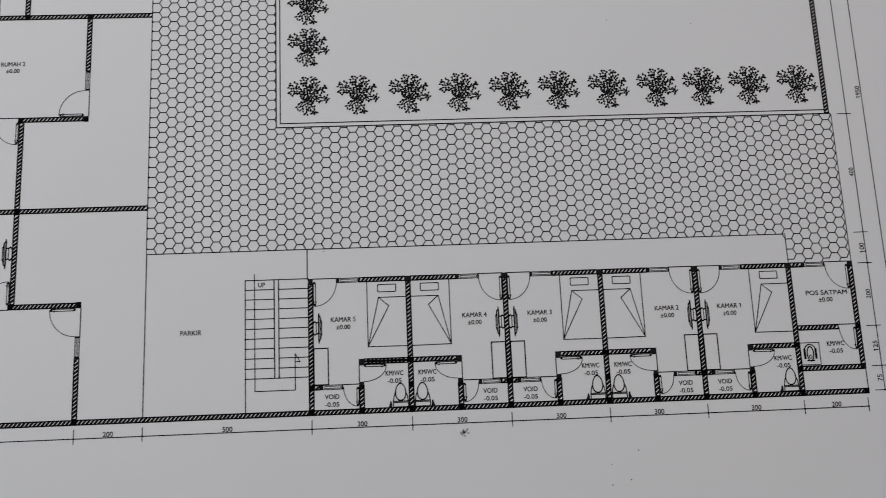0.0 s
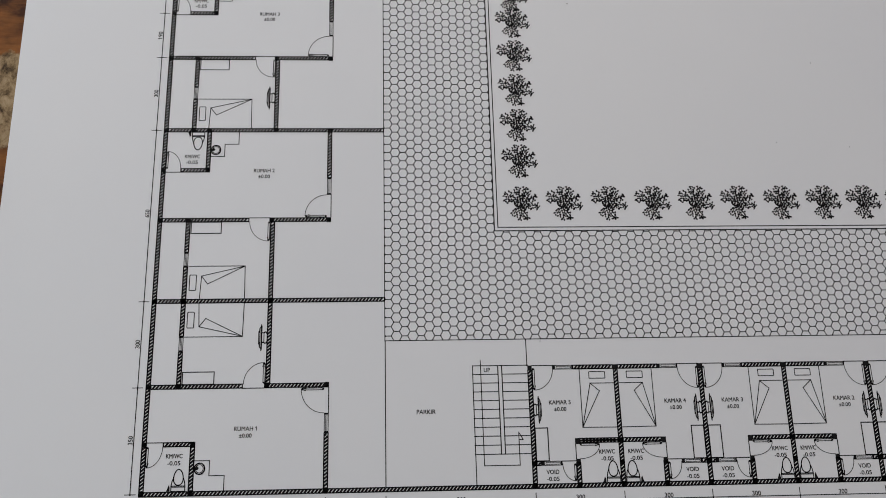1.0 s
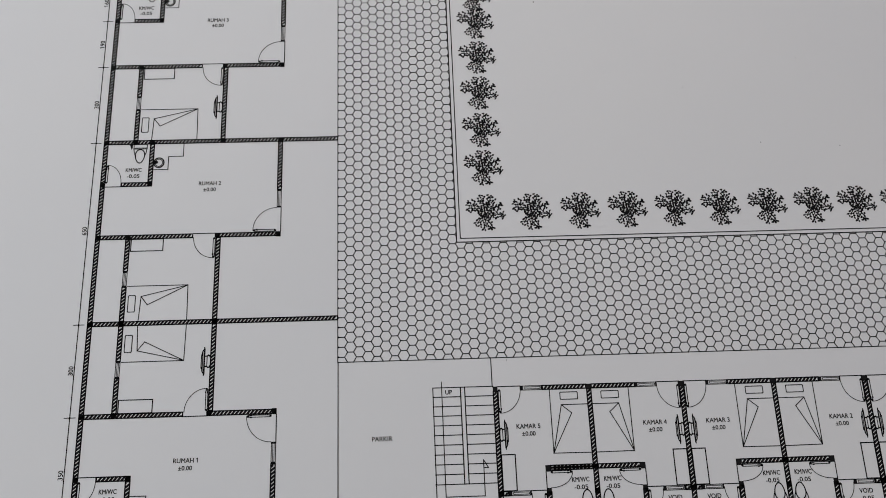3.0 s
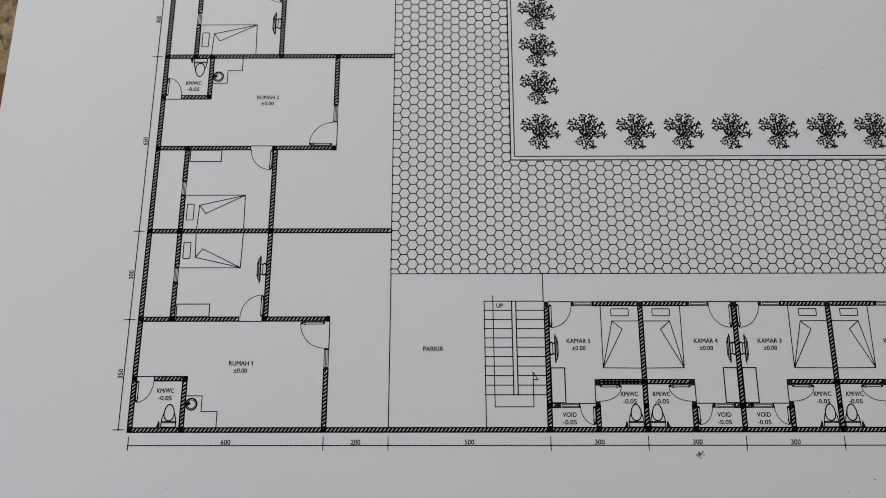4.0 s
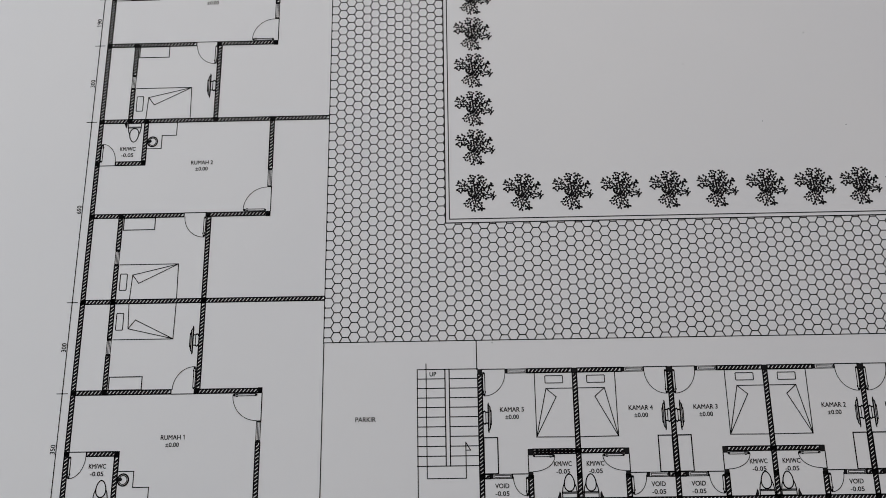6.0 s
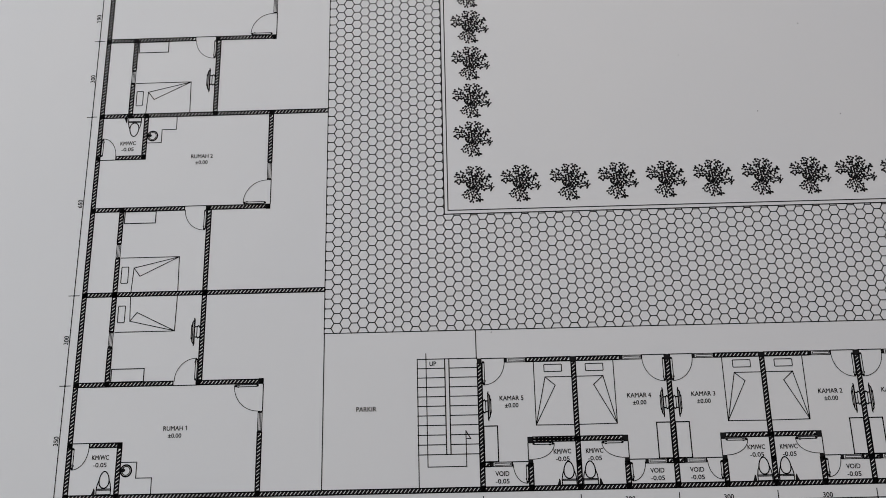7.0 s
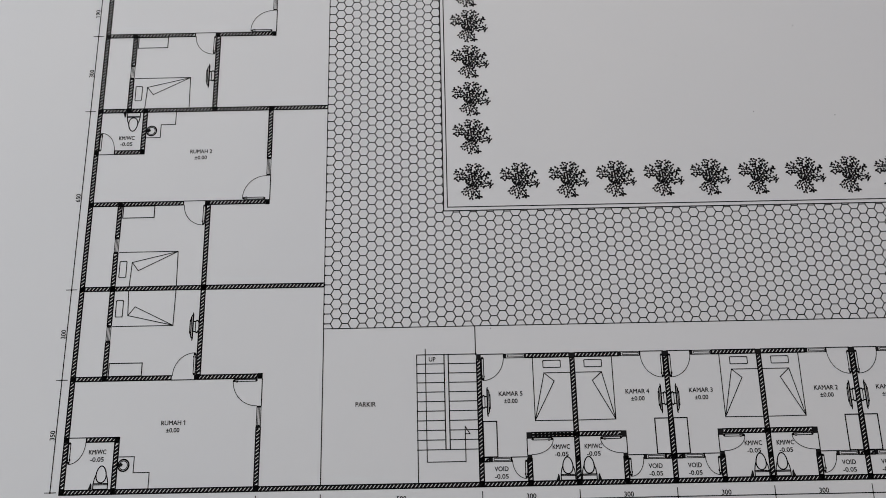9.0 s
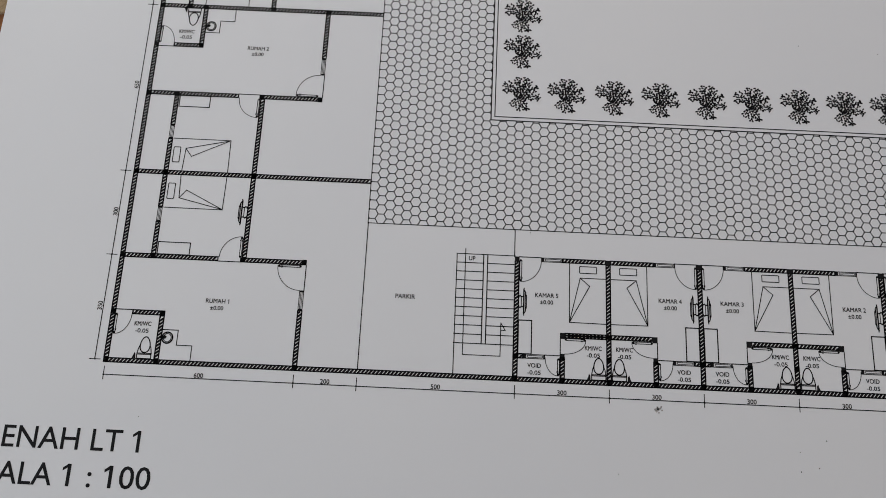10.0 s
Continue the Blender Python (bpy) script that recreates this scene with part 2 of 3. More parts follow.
def door(hx, hy, leaf, opening, length, gap):
    """Door leaf standing open from its hinge along 'leaf'; the arc swings to 'opening' at distance gap."""
    lx, ly = leaf
    ox, oy = opening
    def at(a, b):
        return hx + lx * a + ox * b, hy + ly * a + oy * b
    k = Ink()
    k.line([at(4, 1.2), at(length - 4, 1.2), at(length - 4, 7.4), at(4, 7.4)], 1.5, True)
    for a, b, c, d in ((0, 7, 0.5, 7), (length - 8, length, 2, 8.5), (length - 17, length - 9, 0.5, 4), (length - 16, length - 10, 6, 10.5)):
        k.poly([at(a, c), at(b, c), at(b, d), at(a, d)])
    pts = []
    for i in range(15):
        q = radians(90 * i / 14)
        pts.append(at(length * math.cos(q), 5 + (gap - 5) * math.sin(q)))
    k.line(pts, 1.25)
    return k.put("door_symbol")


def thin_lines(name, segs, w=1.8, label=""):
    for a in segs:
        Ink().seg(*a, w).put(name, THIN, label)


# shared furniture symbols, drawn about their own zero
def toilet_ink():
    k = Ink().rect(-22.5, 0, 22.5, 17, 1.8)
    k.seg(-22.5, 13.5, 22.5, 13.5, 1.5)
    k.line([(-22.5, 17), (-20, 32), (-15, 46)], 1.8).line([(22.5, 17), (20, 32), (15, 46)], 1.8)
    pts = []
    for i in range(24):
        a = radians(15 * i)
        pts.append((15.5 * math.cos(a) * (1.0 - 0.16 * math.sin(a)), 45 + 25.5 * math.sin(a)))
    k.line(pts, 2.0, True)
    k.poly([(-38, 0), (-26, 0), (-27, 14), (-31, 20), (-34, 9)])
    return k


def television_ink():
    k = Ink()
    k.poly([(16, -40), (18, -47), (21, -47), (21, 47), (18, 47), (16, 40)])
    k.poly([(22.5, -38), (25, -36), (25.5, -20), (25.5, 20), (25, 36), (22.5, 38)])
    k.line([(21, -38), (25, -31), (25.5, -24), (28, -21), (28, 21), (25.5, 24), (25, 31), (21, 38)], 1.8)
    for s in (-1, 1):
        k.poly([(25, 17 * s), (29, 16 * s), (28.5, 22 * s), (25, 30 * s)])
        k.line([(0, 17 * s), (6, 20 * s), (10, 17 * s), (17, 17 * s)], 2.4)
        k.fill(0, 17 * s - 4, 3, 17 * s + 4)
    k.seg(10, -17, 10, 17, 1.5)
    return k


def sink_ink():
    k = Ink().arc(0, 0, 17, 18, 0, 360, 2.4, 24).arc(0, 0, 12.5, 13.5, 0, 360, 1.4, 20)
    k.poly([(-16, -5), (-5, -3), (-2, 3), (-8, 8), (-16, 5)])
    return k


def shifted(k, x, y, sx=1, sy=1, swap=False):
    if swap:
        return k.mapped(lambda a, b: (x + sx * b, y + sy * a))
    return k.mapped(lambda a, b: (x + sx * a, y + sy * b))


def add_face(me, pts):
    bm = bmesh.new()
    bm.from_mesh(me)
    bm.faces.new([bm.verts.new(p) for p in pts])
    bmesh.ops.recalc_face_normals(bm, faces=bm.faces[:])
    bm.to_mesh(me)
    bm.free()


def one_flags(me, co, text):
    """Where the figures 1 stand in the lettering: left edge of the stem, its top and its height."""
    root = list(range(len(me.vertices)))

    def find(i):
        while root[i] != i:
            root[i] = root[root[i]]
            i = root[i]
        return i

    for e in me.edges:
        root[find(e.vertices[0])] = find(e.vertices[1])
    isles = {}
    for i in range(len(root)):
        isles.setdefault(find(i), []).append(i)
    spans = sorted((co[v, 0].min(), co[v, 0].max(), co[v, 1].min(), co[v, 1].max()) for v in isles.values())
    glyphs = []
    for sp in spans:
        if glyphs and sp[0] < glyphs[-1][1] - 0.02:
            g = glyphs[-1]
            glyphs[-1] = (g[0], max(g[1], sp[1]), min(g[2], sp[2]), max(g[3], sp[3]))
        else:
            glyphs.append(sp)
    letters = text.replace(" ", "")
    if len(glyphs) != len(letters):
        return []
    return [(g[0], g[3], g[3] - g[2]) for g, ch in zip(glyphs, letters) if ch == "1"]


def thickened(me, d):
    """The same lettering with strokes spread by d drawing units each way, one thin layer of toner on the other."""
    verts = [tuple(v.co) for v in me.vertices]
    faces = [tuple(p.vertices) for p in me.polygons]
    out_v, out_f = [], []
    for i, (dx, dy) in enumerate(((-d, -d), (d, -d), (-d, d), (d, d))):
        out_f += [tuple(q + len(out_v) for q in f) for f in faces]
        out_v += [(a + dx * U, b + dy * U, c + i * 0.000004) for a, b, c in verts]
    out = bpy.data.meshes.new(me.name)
    out.from_pydata(out_v, [], out_f)
    bpy.data.meshes.remove(me)
    return out


def writing(text, x, y, width, cap, turn=0, name="room_label", parent=None, weight=0.0, align="CENTER", mat=None):
    """Lettering with its centre (or left end) at x, y, as wide and as high as given, in drawing units."""
    cu = bpy.data.curves.new(name, "FONT")
    cu.body, cu.size, cu.resolution_u, cu.offset = text, 1.0, 3, weight
    tmp = bpy.data.objects.new(name, cu)
    me = bpy.data.meshes.new_from_object(tmp)
    bpy.data.objects.remove(tmp)
    bpy.data.curves.remove(cu)
    co = np.empty(len(me.vertices) * 3)
    me.vertices.foreach_get("co", co)
    co = co.reshape(-1, 3)
    flags = one_flags(me, co, text)
    x0, x1 = co[:, 0].min(), co[:, 0].max()
    y0, y1 = co[:, 1].min(), co[:, 1].max()
    sx, sy = width / (x1 - x0), cap / (y1 - y0)
    a = (co[:, 0] - (x0 if align == "LEFT" else (x0 + x1) / 2)) * sx
    b = (co[:, 1] - (y0 + y1) / 2) * sy
    c, s = math.cos(radians(turn)), math.sin(radians(turn))
    co[:, 0], co[:, 1], co[:, 2] = (x + a * c - b * s) * U, (y + a * s + b * c) * U, INK
    me.vertices.foreach_set("co", co.ravel())
    for fx, fy0, h in flags:
        px = (fx - (x0 if align == "LEFT" else (x0 + x1) / 2)) * sx
        py = (fy0 - (y0 + y1) / 2) * sy
        hh = h * sy
        quad = [(px + 0.02 * hh, py), (px + 0.02 * hh, py - 0.14 * hh), (px - 0.22 * hh, py - 0.30 * hh), (px - 0.22 * hh, py - 0.18 * hh)]
        add_face(me, [((x + a2 * c - b2 * s) * U, (y + a2 * s + b2 * c) * U, INK) for a2, b2 in quad])
    me = thickened(me, 0.26 if cap < 30 else 0.4)
    me.materials.append(mat or TONER)
    me.update()
    ob = new(name, me)
    ob.parent = parent or sheet
    ob["label"] = "printed lettering reading " + text.replace("/", " ")
    return ob


def room_text(text, level, x, y):
    writing(text, x, y + 11.5, 10.7 * len(text), 14.2)
    writing(level, x, y - 11.5, 42 if len(level) == 5 else 39, 13.6)


# ---- outer walls ----
hwall(-7.5, 3007, -0.7)
vwall(0, 7.5, 1944.5)
hwall(-7.5, 3000, 1952)
vwall(2992.5, 904, 1944.5)


def bath(x, y, s):
    """Bathroom corner with kitchen sink; s = 1 rises from the wall at y, -1 hangs below it."""
    hwall(62, 166, y + s * 159)
    if s > 0:
        vwall(159, y + 7.5, y + 151)
    else:
        vwall(159, y - 151, y - 7.5)
    column(159, y + s * 159)
    column(0, y + s * 159)
    column(159, y)
    thin_lines("threshold_line", [(-7, y + s * 166, 62, y + s * 166), (62, y + s * 152, 62, y + s * 166)])
    door(7.5, y + s * 153, (0, -s), (1, 0), 68, 54)
    shifted(toilet_ink(), 118.5, y + s * 8, 1, s).put("toilet_symbol")
    k = Ink().line([(166, y + s * 105), (217, y + s * 105), (217, y + s * 56), (267, y + s * 56), (267, y + s * 8)], 1.6)
    k.put("counter_symbol")
    shifted(sink_ink(), 185, y + s * 79, 1, 1).put("sink_symbol")
    room_text("KM/WC", "-0.05", 101, y + (110 if s > 0 else -116))


def house(base, s, number, tv):
    """One house of the row: living room and bath at base, bedroom beyond; s turns it over."""
    def Y(v):
        return base + s * v

    def span(a, b):
        return (Y(a), Y(b)) if s > 0 else (Y(b), Y(a))

    hwall(7.5, 316, Y(351))
    hwall(390, 607, Y(351))
    for x in (0, 100.5, 396):
        column(x, Y(351))
    column(600, Y(352), 15, 18)
    column(0, Y(650))
    column(100.5, Y(650))
    column(400, Y(650))
    vwall(100.5, *span(358.5, 472))
    vwindow(100.5, *span(472, 525))
    vwall(100.5, *span(525, 642.5))
    vwall(400, *span(358.5, 642.5))
    vwall(600, *span(7.5, 190))
    vwindow(600, *span(190, 255))
    column(600, Y(0))
    thin_lines("threshold_line", [(607, Y(255), 607, Y(342)), (316, Y(343.5), 390, Y(343.5))])
    bath(0, base, s)
    door(592, Y(342), (-1, 0), (0, -s), 78, 86)
    door(391, Y(358), (0, s), (-1, 0), 73, 73)
    Ink().rect(112, Y(359), 218, Y(401), 1.9).put("wardrobe_symbol")
    k = Ink().line([(112, Y(523)), (308, Y(523)), (310, Y(642))], 1.6)
    k.line([(154, Y(642)), (158, Y(559)), (180, Y(588)), (307, Y(524)), (158, Y(559))], 1.6)
    bed = k.put("bed_symbol")
    k = Ink().line([(119, Y(555)), (138, Y(555)), (140, Y(558)), (140, Y(608)), (138, Y(611)), (119, Y(611)), (117, Y(608)), (117, Y(558))], 1.6, True)
    k.put("pillow_symbol", None, "", bed)
    if tv:
        shifted(television_ink(), 392, Y(518), -1, 1).put("television_symbol")
    room_text("RUMAH " + number, "±0.00", 331 if s > 0 else 363, Y(196) if s > 0 else Y(172))


house(0, 1, "1", True)
house(1300, -1, "2", False)
house(1950, -1, "3", True)
hwall(7.5, 800, 650)
hwall(7.5, 800, 1300)
column(0, 0)
column(0, 1952)


# ---- row of rooms ----
def kamar(x, s, number):
    def X(v):
        return x + s * v

    def hs(a, b, y, t=T + 1):
        return hwall(min(X(a), X(b)), max(X(a), X(b)), y, t)

    hs(150, 292.5, 400)
    hwindow(min(X(80), X(150)), max(X(80), X(150)), 400)
    thin_lines("threshold_line", [(X(7), 407, X(80), 407), (X(94), 80.5, X(143), 80.5), (X(144), 86, X(144), 136)])
    door(X(8), 398, (0, -1), (s, 0), 76, 72)
    k = Ink().line([(X(173), 392), (X(173), 192), (X(292), 191)], 1.6)
    k.line([(X(173), 192), (X(208), 343), (X(239), 316), (X(173), 192)], 1.6).seg(X(208), 343, X(292), 343, 1.6)
    bed = k.put("bed_symbol")
    k = Ink().line([(X(206), 362), (X(208), 360), (X(260), 360), (X(262), 362), (X(262), 381), (X(260), 383), (X(208), 383), (X(206), 381)], 1.6, True)
    k.put("pillow_symbol", None, "", bed)
    shifted(television_ink(), X(7), 254, s * 0.92, 1).put("television_symbol")
    Ink().rect(X(8), 82, X(51), 192, 2.1).put("wardrobe_symbol")
    hs(7, 26, 74)
    hwindow(min(X(26), X(94)), max(X(26), X(94)), 74)
    if number == "5":
        hs(158, 292.5, 152, 9)
        hs(158, 292.5, 143.5, 9)
    else:
        hs(158, 292.5, 148)
    column(X(150.5), 146, 15, 20)
    vwall(X(150.5), 7.5, 76)
    column(X(150.5), 77, 15, 20)
    column(X(150.5), 0)
    door(X(158), 139, (s, 0), (0, -1), 68, 52)
    door(X(143), 72, (0, -1), (-s, 0), 57, 47)
    shifted(toilet_ink(), X(267), 7.5, s, 1).put("toilet_symbol")
    room_text("KAMAR " + number, "±0.00", X(98.5) + (5 if number == "3" else 0), 267)
    room_text("KM/WC", "-0.05", X(250), 98)
    room_text("VOID", "-0.05", X(61), 34)


for i, number in enumerate("54321"):
    x = 1300 + 300 * i
    if i % 2 == 0:
        kamar(x, 1, number)
    else:
        kamar(x + 300, -1, number)
for i in range(6):
    x = 1300 + 300 * i
    vwall(x, 7.5, 392.5)
    column(x, 400, 21 if i in (2, 4) else 15, 15)
    column(x, 74)
    column(x, 0)
    if i % 2:
        column(x, 148)

# guard post
hwall(2807.5, 2846, 400)
hwindow(2846, 2918, 400)
column(3000, 400)
vwall(3000, 81, 392.5)
hwall(2807.5, 2938, 200)
column(3000, 200)
hwall(2807.5, 3000, 74)
column(3000, 74)
column(3000, 0)
thin_lines("threshold_line", [(2918, 407, 2993, 407), (2938, 207, 2993, 207), (3006, 7, 3006, 67)])
door(2992, 398, (0, -1), (-1, 0), 78, 73)
door(2992, 198, (0, -1), (-1, 0), 70, 53)
k = Ink().rect(2808, 85, 2868, 153, 1.4)
k.arc(2838, 119, 10, 22, 0, 360, 2.2, 20).arc(2838, 126, 18, 22, 20, 160, 2.0, 12).arc(2838, 110, 4.5, 5, 0, 360, 1.4, 10)
for px in (2817, 2852):
    k.fill(px, 103, px + 7, 135)
k.fill(2826, 96, 2850, 100)
k.put("squat_toilet_symbol")
writing("POS SATPAM", 2913, 309, 132, 14.5)
writing("±0.00", 2908, 287, 44, 14)
room_text("KM/WC", "-0.05", 2921, 137)

# stairs and parking
k = Ink()
for i in range(11):
    y = 409 - 30.15 * i
    if i in (0, 10):
        k.seg(1101, y, 1293, y, 1.7)
    else:
        k.seg(1101, y, 1189, y, 1.7).seg(1203, y, 1293, y, 1.7)
k.seg(1101, 409, 1103, 8, 1.7).line([(1189, 409), (1190, 107.5)], 2.0).line([(1202.5, 409), (1203.5, 107.5)], 2.0)
stair = k.put("stair_symbol")
k = Ink().line([(1129, 427), (1131, 70), (1251.5, 70), (1251.5, 179), (1266, 155), (1252, 155)], 1.6)
k.put("stair_arrow", None, "", stair)
writing("UP", 1151, 394, 21, 14)
writing("PARKIR", 938, 253.5, 64, 14.5)
thin_lines("parking_line", [(800, 7.5, 800, 500), (1291, 407, 1291, 500)])

# ---- honeycomb paving ----
HX, HY = 28.6, 32.967
HX0, HY0 = 811.5, 518.0


def inside_paving(x, y):
    if x < 801 or x > 3005 or y > 1944:
        return False
    if y > 902:
        return x < 1197
    return y > 501 or (x > 2803 and y > 408)


def paving():
    k = Ink()
    a = HY / math.sqrt(3)
    i0, i1 = int((790 - HX0) // HX), int((3020 - HX0) // HX) + 1

    def clipped(x0, y0, x1, y1):
        a_in, b_in = inside_paving(x0, y0), inside_paving(x1, y1)
        if not (a_in or b_in):
            return
        if a_in and b_in:
            k.seg(x0, y0, x1, y1, 1.8)
            return
        lo, hi = 0.0, 1.0
        for _ in range(12):
            mid = (lo + hi) / 2
            if inside_paving(x0 + (x1 - x0) * mid, y0 + (y1 - y0) * mid) == a_in:
                lo = mid
            else:
                hi = mid
        xm, ym = x0 + (x1 - x0) * lo, y0 + (y1 - y0) * lo
        if a_in:
            k.seg(x0, y0, xm, ym, 1.8)
        else:
            k.seg(xm, ym, x1, y1, 1.8)

    for i in range(i0, i1):
        cx = HX0 + HX * i
        off = 0 if i % 2 == 0 else HY / 2
        for j in range(-6, 48):
            y = HY0 + off + HY * j
            if y > 1960 or y < 390 or (y > 950 and cx > 1230):
                continue
            clipped(cx - a / 2, y, cx + a / 2, y)
            clipped(cx + a / 2, y, cx + a, y + HY / 2)
            clipped(cx + a, y + HY / 2, cx + a / 2, y + HY)
    k.line([(800, 501.5), (2803, 501.5), (2803, 408)], 1.6).line([(799, 500), (799, 1944)], 1.6)
    k.line([(3006, 408), (3006, 900)], 1.4)
    return tagged(k.put("honeycomb_paving", THIN, "printed honeycomb paving pattern of small hexagons"), kind="stuff")


paving()
k = Ink().line([(1198, 1944), (1198, 902), (3000, 902)], 2.2).line([(1211, 1944), (1211, 915.5), (2985, 915.5)], 1.9)
k.put("garden_border", THIN)


# ---- tree symbols ----
def tree_ink():
    """A leafy crown seen from above: twigs that fork outwards, each ending in a small leaf, with gaps between."""
    rnd = random.Random(8)
    k = Ink()
    lobes = [(-47, 32, 19, 14), (-49, 11, 17, 11), (-14, 47, 12, 16), (12, 49, 24, 17), (-16, 20, 24, 18), (18, 20, 20, 18),
             (0, -6, 26, 18), (28, -9, 17, 16), (57, -13, 9, 15), (50, 22, 8, 12), (40, 6, 8, 8), (-12, -31, 24, 15),
             (-31, -41, 11, 11), (-2, -57, 17, 10), (21, -59, 6, 6), (9, -39, 13, 14)]
    leaves = []
    for cx, cy, rx, ry in lobes:
        for _ in range(int(rx * ry)):
            a, r = rnd.uniform(0, 6.283), math.sqrt(rnd.uniform(0, 1))
            x, y = cx + rx * r * math.cos(a), cy + ry * r * math.sin(a)
            gap = 6.3 if math.hypot(x - 2, y - 4) < 28 else 7.6
            if all((x - u) ** 2 + (y - v) ** 2 > gap * gap for u, v in leaves):
                leaves.append((x, y))
    for x, y in leaves:
        inner = [p for p in leaves if math.hypot(p[0] - 2, p[1] - 2) < math.hypot(x - 2, y - 2) - 2]
        turn = rnd.uniform(0, 6.283)
        if inner:
            u, v = min(inner, key=lambda p: (p[0] - x) ** 2 + (p[1] - y) ** 2)
            k.seg(x, y, u, v, rnd.uniform(1.2, 1.9))
            turn = math.atan2(y - v, x - u) + rnd.uniform(-1.5, 1.5)
        core = math.hypot(x - 2, y - 4) < 28
        long, wide = rnd.uniform(3.6, 6.2), rnd.uniform(2.6, 4.2) + (0.6 if core else 0.0)
        c, s = math.cos(turn), math.sin(turn)
        k.poly([(x + p * long * c - q * wide * s, y + p * long * s + q * wide * c)
                for p, q in ((1.05, 0.1), (0.55, 0.8), (-0.1, 1.0), (-0.75, 0.6), (-0.9, -0.3), (-0.3, -0.95), (0.5, -0.75))])
    for u, v in ((-44, 30), (-46, 10), (-12, 46), (18, 50), (50, 24), (55, -12), (-28, -38), (0, -54), (22, -58)):
        k.line([(u * 0.3 - v * 0.06, v * 0.3 + u * 0.05), (u * 0.55 + v * 0.05, v * 0.6), (u, v)], 1.9)
    return k


TREES = tree_ink()
first_tree = None
for x, y in ([(v, 1012) for v in (1302, 1461, 1628, 1791, 1954, 2114, 2278, 2439, 2592, 2745, 2907)]
             + [(1303, v) for v in (1180, 1326, 1473, 1619, 1764, 1880)]):
    if first_tree is None:
        first_tree = TREES.put("tree_symbol", None, "printed black leafy tree symbol")
        tree_mesh = first_tree.data
        first_tree.location = (x * U, (y - 3) * U, 0)
    else:
        ob = new("tree_symbol", tree_mesh)
        ob.parent = sheet
        ob["label"] = "printed black leafy tree symbol"
        ob.location = (x * U, (y - 3) * U, 0)


# ---- dimension lines ----
def dims(values, fixed, vertical, text_off, tick0, tick1, numbers):
    k = Ink()
    if vertical:
        k.seg(fixed, values[0], fixed, values[-1], 1.7)
    else:
        k.seg(values[0], fixed, values[-1], fixed, 1.7)
    for v in values:
        if vertical:
            k.seg(fixed + tick0, v, fixed + tick1, v, 1.5).fill(fixed - 2.5, v - 2.5, fixed + 2.5, v + 2.5)
        else:
            k.seg(v, fixed + tick0, v, fixed + tick1, 1.5).fill(v - 2.5, fixed - 2.5, v + 2.5, fixed + 2.5)
    line = k.put("dimension_line", THIN)
    for a, b, text in zip(values, values[1:], numbers):
        w = 9.7 * len(text)
        if vertical:
            writing(text, fixed + text_off, (a + b) / 2, w, 15, 90, "dimension_number", line)
        else:
            writing(text, (a + b) / 2, fixed + text_off, w, 15, 0, "dimension_number", line)


dims([0, 600, 800, 1300, 1600, 1900, 2200, 2500, 2800, 3000], -48, False, 10, 26, -15,
     ["600", "200", "500", "300", "300", "300", "300", "300", "200"])
dims([0, 350, 650, 1300, 1600, 1790, 1950], -35, True, -11, -17, 17, ["350", "300", "650", "300", "190", "160"])
dims([0, 100, 160, 600, 800, 1200, 3000], 1998, False, 10, -25, 12, ["100", "60", "440", "200", "400", "1800"])
dims([0, 3000], 2053, False, 10, -60, 14, ["3000"])
dims([0, 75, 200, 400, 500, 900, 1950], 3058, True, -11, -30, 14, ["75", "125", "200", "100", "400", "1050"])
dims([0, 1950], 3117, True, -11, -60, 14, ["1950"])

# ---- title and border ----
writing("DENAH LT 1", -348, -252, 494, 66, 0, "title_text", None, 0.0, "LEFT")
writing("SKALA", -374, -362, 267, 68, 0, "scale_text", None, 0.0, "LEFT")
writing("1 : 100", -62, -362, 256, 68, 0, "scale_text", None, 0.0, "LEFT")
thin_lines("border_line", [(-480, 2385, 1400, 2398), (1400, 2398, 3560, 2400)], 2.0)


# ---- specks and a smudge ----
def speck(x, y, r, seed, n=1):
    rnd = random.Random(seed)
    k = Ink()
    for _ in range(n):
        cx, cy = x + rnd.gauss(0, r * 0.9) * (n > 1), y + rnd.gauss(0, r * 0.6) * (n > 1)
        s = r * rnd.uniform(0.25, 0.6) if n > 1 else r
        k.poly([(cx + s * rnd.uniform(0.6, 1.2) * math.cos(q), cy + s * rnd.uniform(0.6, 1.2) * math.sin(q)) for q in (0, 0.9, 1.8, 2.7, 3.6, 4.5, 5.4)])
    return k


speck(1756, -77, 8, 5, 14).put("ink_smudge", SMUDGE, "small grey-brown smudge")
for i, (x, y, r) in enumerate(((1524, 1846, 3.6), (2290, 1250, 2), (2572, 1231, 2), (2472, 1588, 2), (2039, 1475, 1.6), (2276, -150, 2.2),
                               (2190, -248, 2.2), (2191, -188, 1.8), (1626, -281, 2.2), (1342, 493, 2), (130, -175, 1.8), (2247, -235, 2))):
    speck(x, y, r, i).put("ink_speck", GREY if i == 0 else THIN)


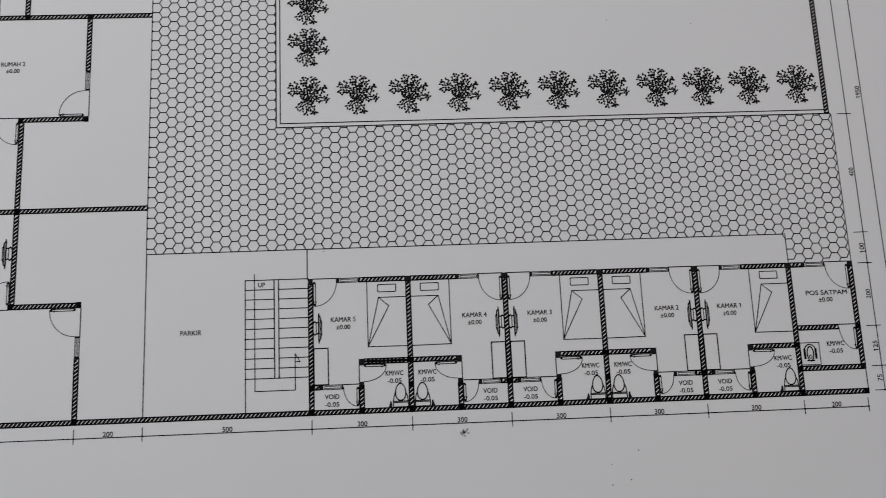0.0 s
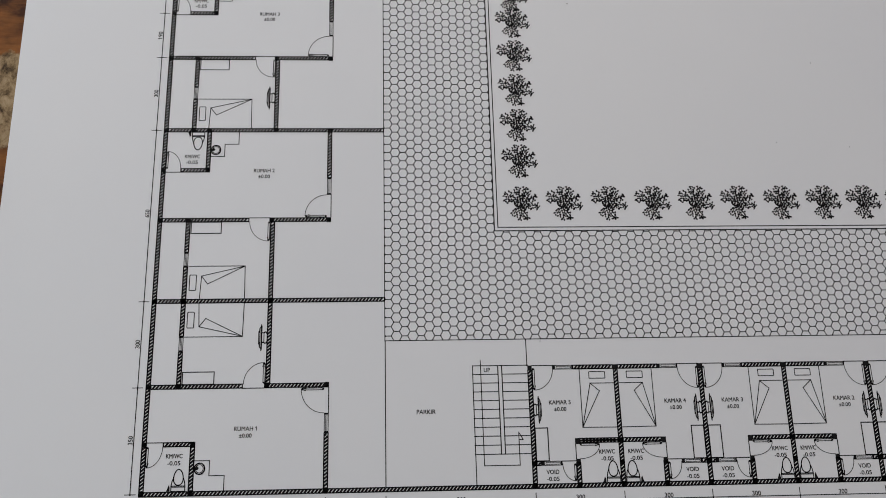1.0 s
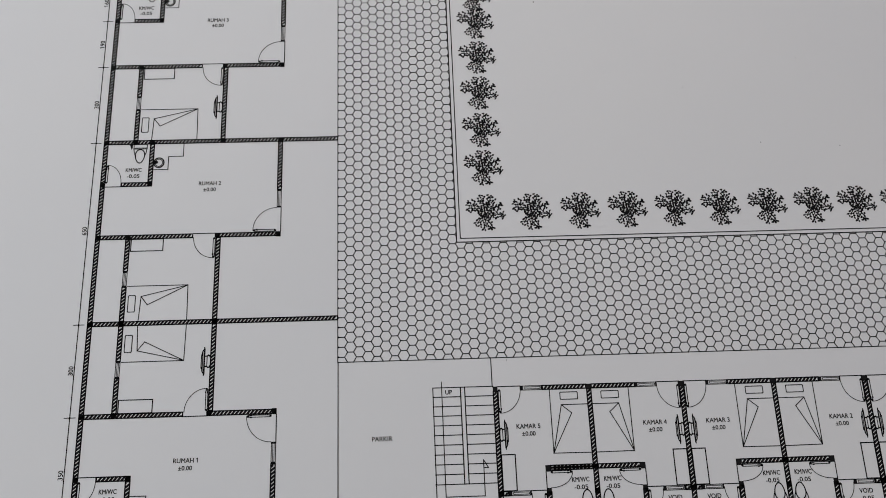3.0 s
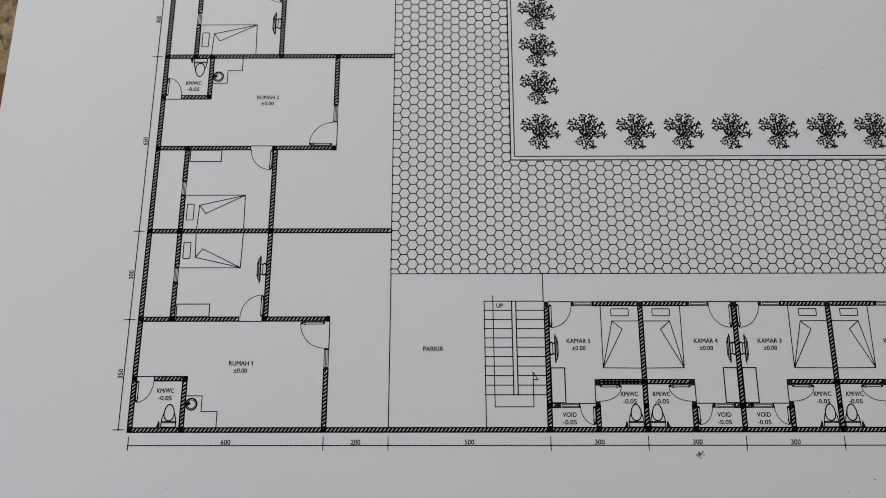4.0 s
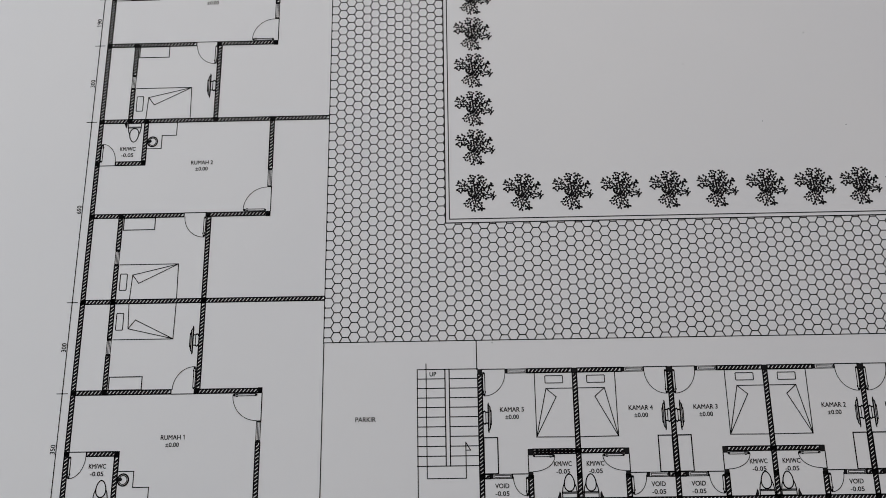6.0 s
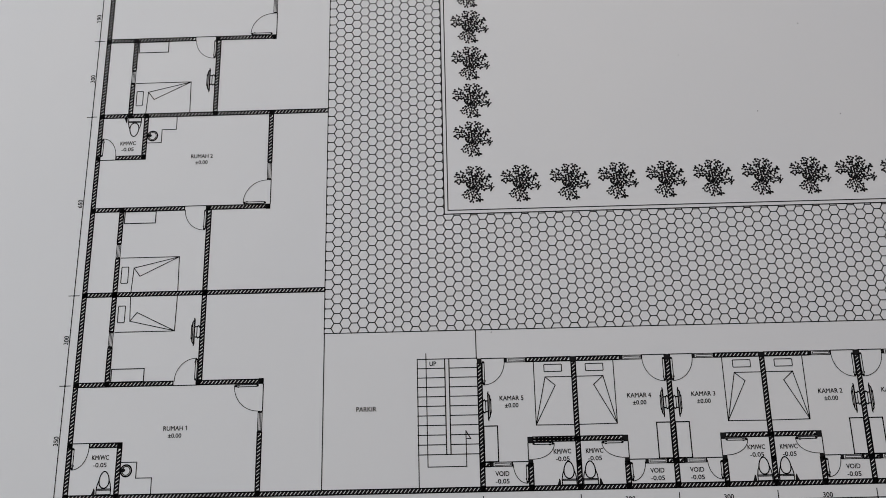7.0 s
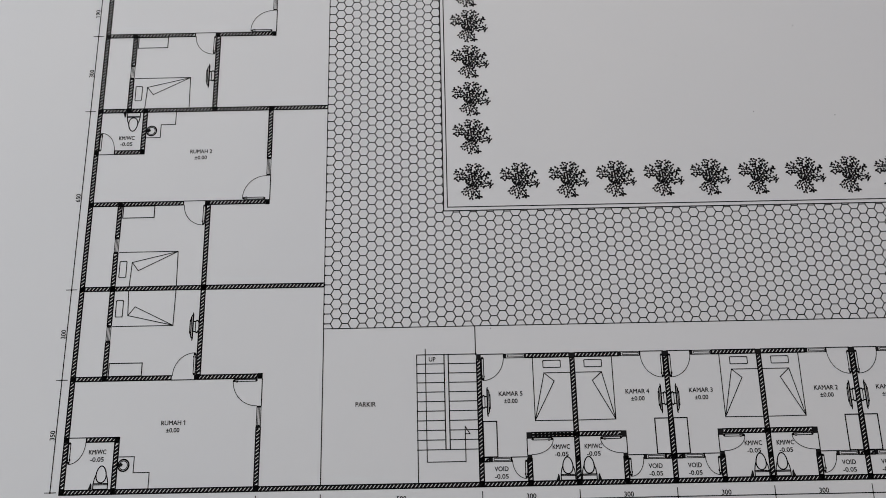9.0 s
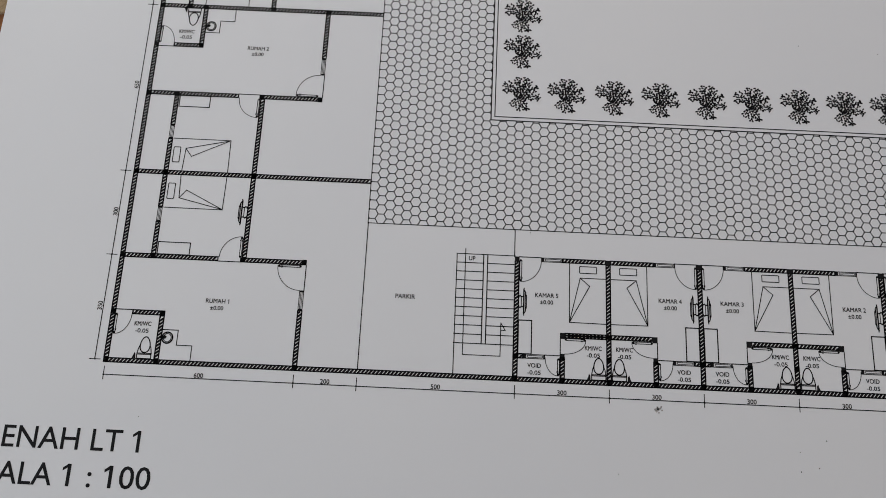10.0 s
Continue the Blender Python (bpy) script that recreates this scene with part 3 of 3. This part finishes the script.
# ---- pen on the table beside the sheet ----
def turned(name, profile, mat, parent, label="", sides=28):
    """A round part turned from (distance along the axis, radius) pairs."""
    bm = bmesh.new()
    rings = []
    for d, r in profile:
        rings.append([bm.verts.new((r * math.cos(2 * math.pi * i / sides), d, r * math.sin(2 * math.pi * i / sides))) for i in range(sides)])
    for a, b in zip(rings, rings[1:]):
        for i in range(sides):
            bm.faces.new((a[i], a[(i + 1) % sides], b[(i + 1) % sides], b[i]))
    bm.faces.new(rings[0])
    bm.faces.new(rings[-1][::-1])
    bmesh.ops.recalc_face_normals(bm, faces=bm.faces[:])
    ob = part(name, bm, mat, parent, label)
    for f in ob.data.polygons:
        f.use_smooth = len(f.vertices) == 4
    return ob


def make_pen():
    rubber = plain("black_rubber", (0.012, 0.012, 0.013), 0.75, (0.02, 0.02, 0.021), 300, 0, 0.2)
    smoke = plain("smoky_dark_plastic", (0.02, 0.022, 0.026), 0.18, (0.035, 0.038, 0.045), 60)
    brass = plain("brass_tip_metal", (0.62, 0.48, 0.24), 0.28, (0.7, 0.56, 0.32), 200, 1.0)
    root = tagged(new("pen"), "black ballpoint pen with rubber grip, lying on the table", "pen")
    turned("tip", [(0, 0.0004), (0.001, 0.0006), (0.005, 0.0008), (0.0055, 0.0014), (0.008, 0.0018)], brass, root, "brass pen tip")
    turned("nose_cone", [(0.008, 0.0022), (0.010, 0.0030), (0.016, 0.0041), (0.026, 0.0049), (0.028, 0.0049)], smoke, root, "smoky translucent plastic nose")
    grip = turned("grip", [(0.028, 0.0050), (0.0285, 0.0056)] + [(0.030 + 0.0045 * i, 0.0057 - 0.0002 * (i % 2)) for i in range(8)] + [(0.064, 0.0054)], rubber, root, "black rubber grip")
    turned("barrel", [(0.064, 0.0051), (0.066, 0.0052), (0.128, 0.0052), (0.130, 0.0048)], smoke, root)
    turned("button", [(0.130, 0.0026), (0.138, 0.0026), (0.139, 0.0020)], rubber, root)
    bm = bmesh.new()
    box(bm, -0.002, 0.002, 0.088, 0.128, 0.0064, 0.0074, 0.0003)
    box(bm, -0.002, 0.002, 0.124, 0.128, 0.0045, 0.0068)
    part("clip", bm, smoke, root)
    root.matrix_world = pose(-0.088, 0.002, TOP + 0.0058, 0, 0, 4)
    return root


make_pen()
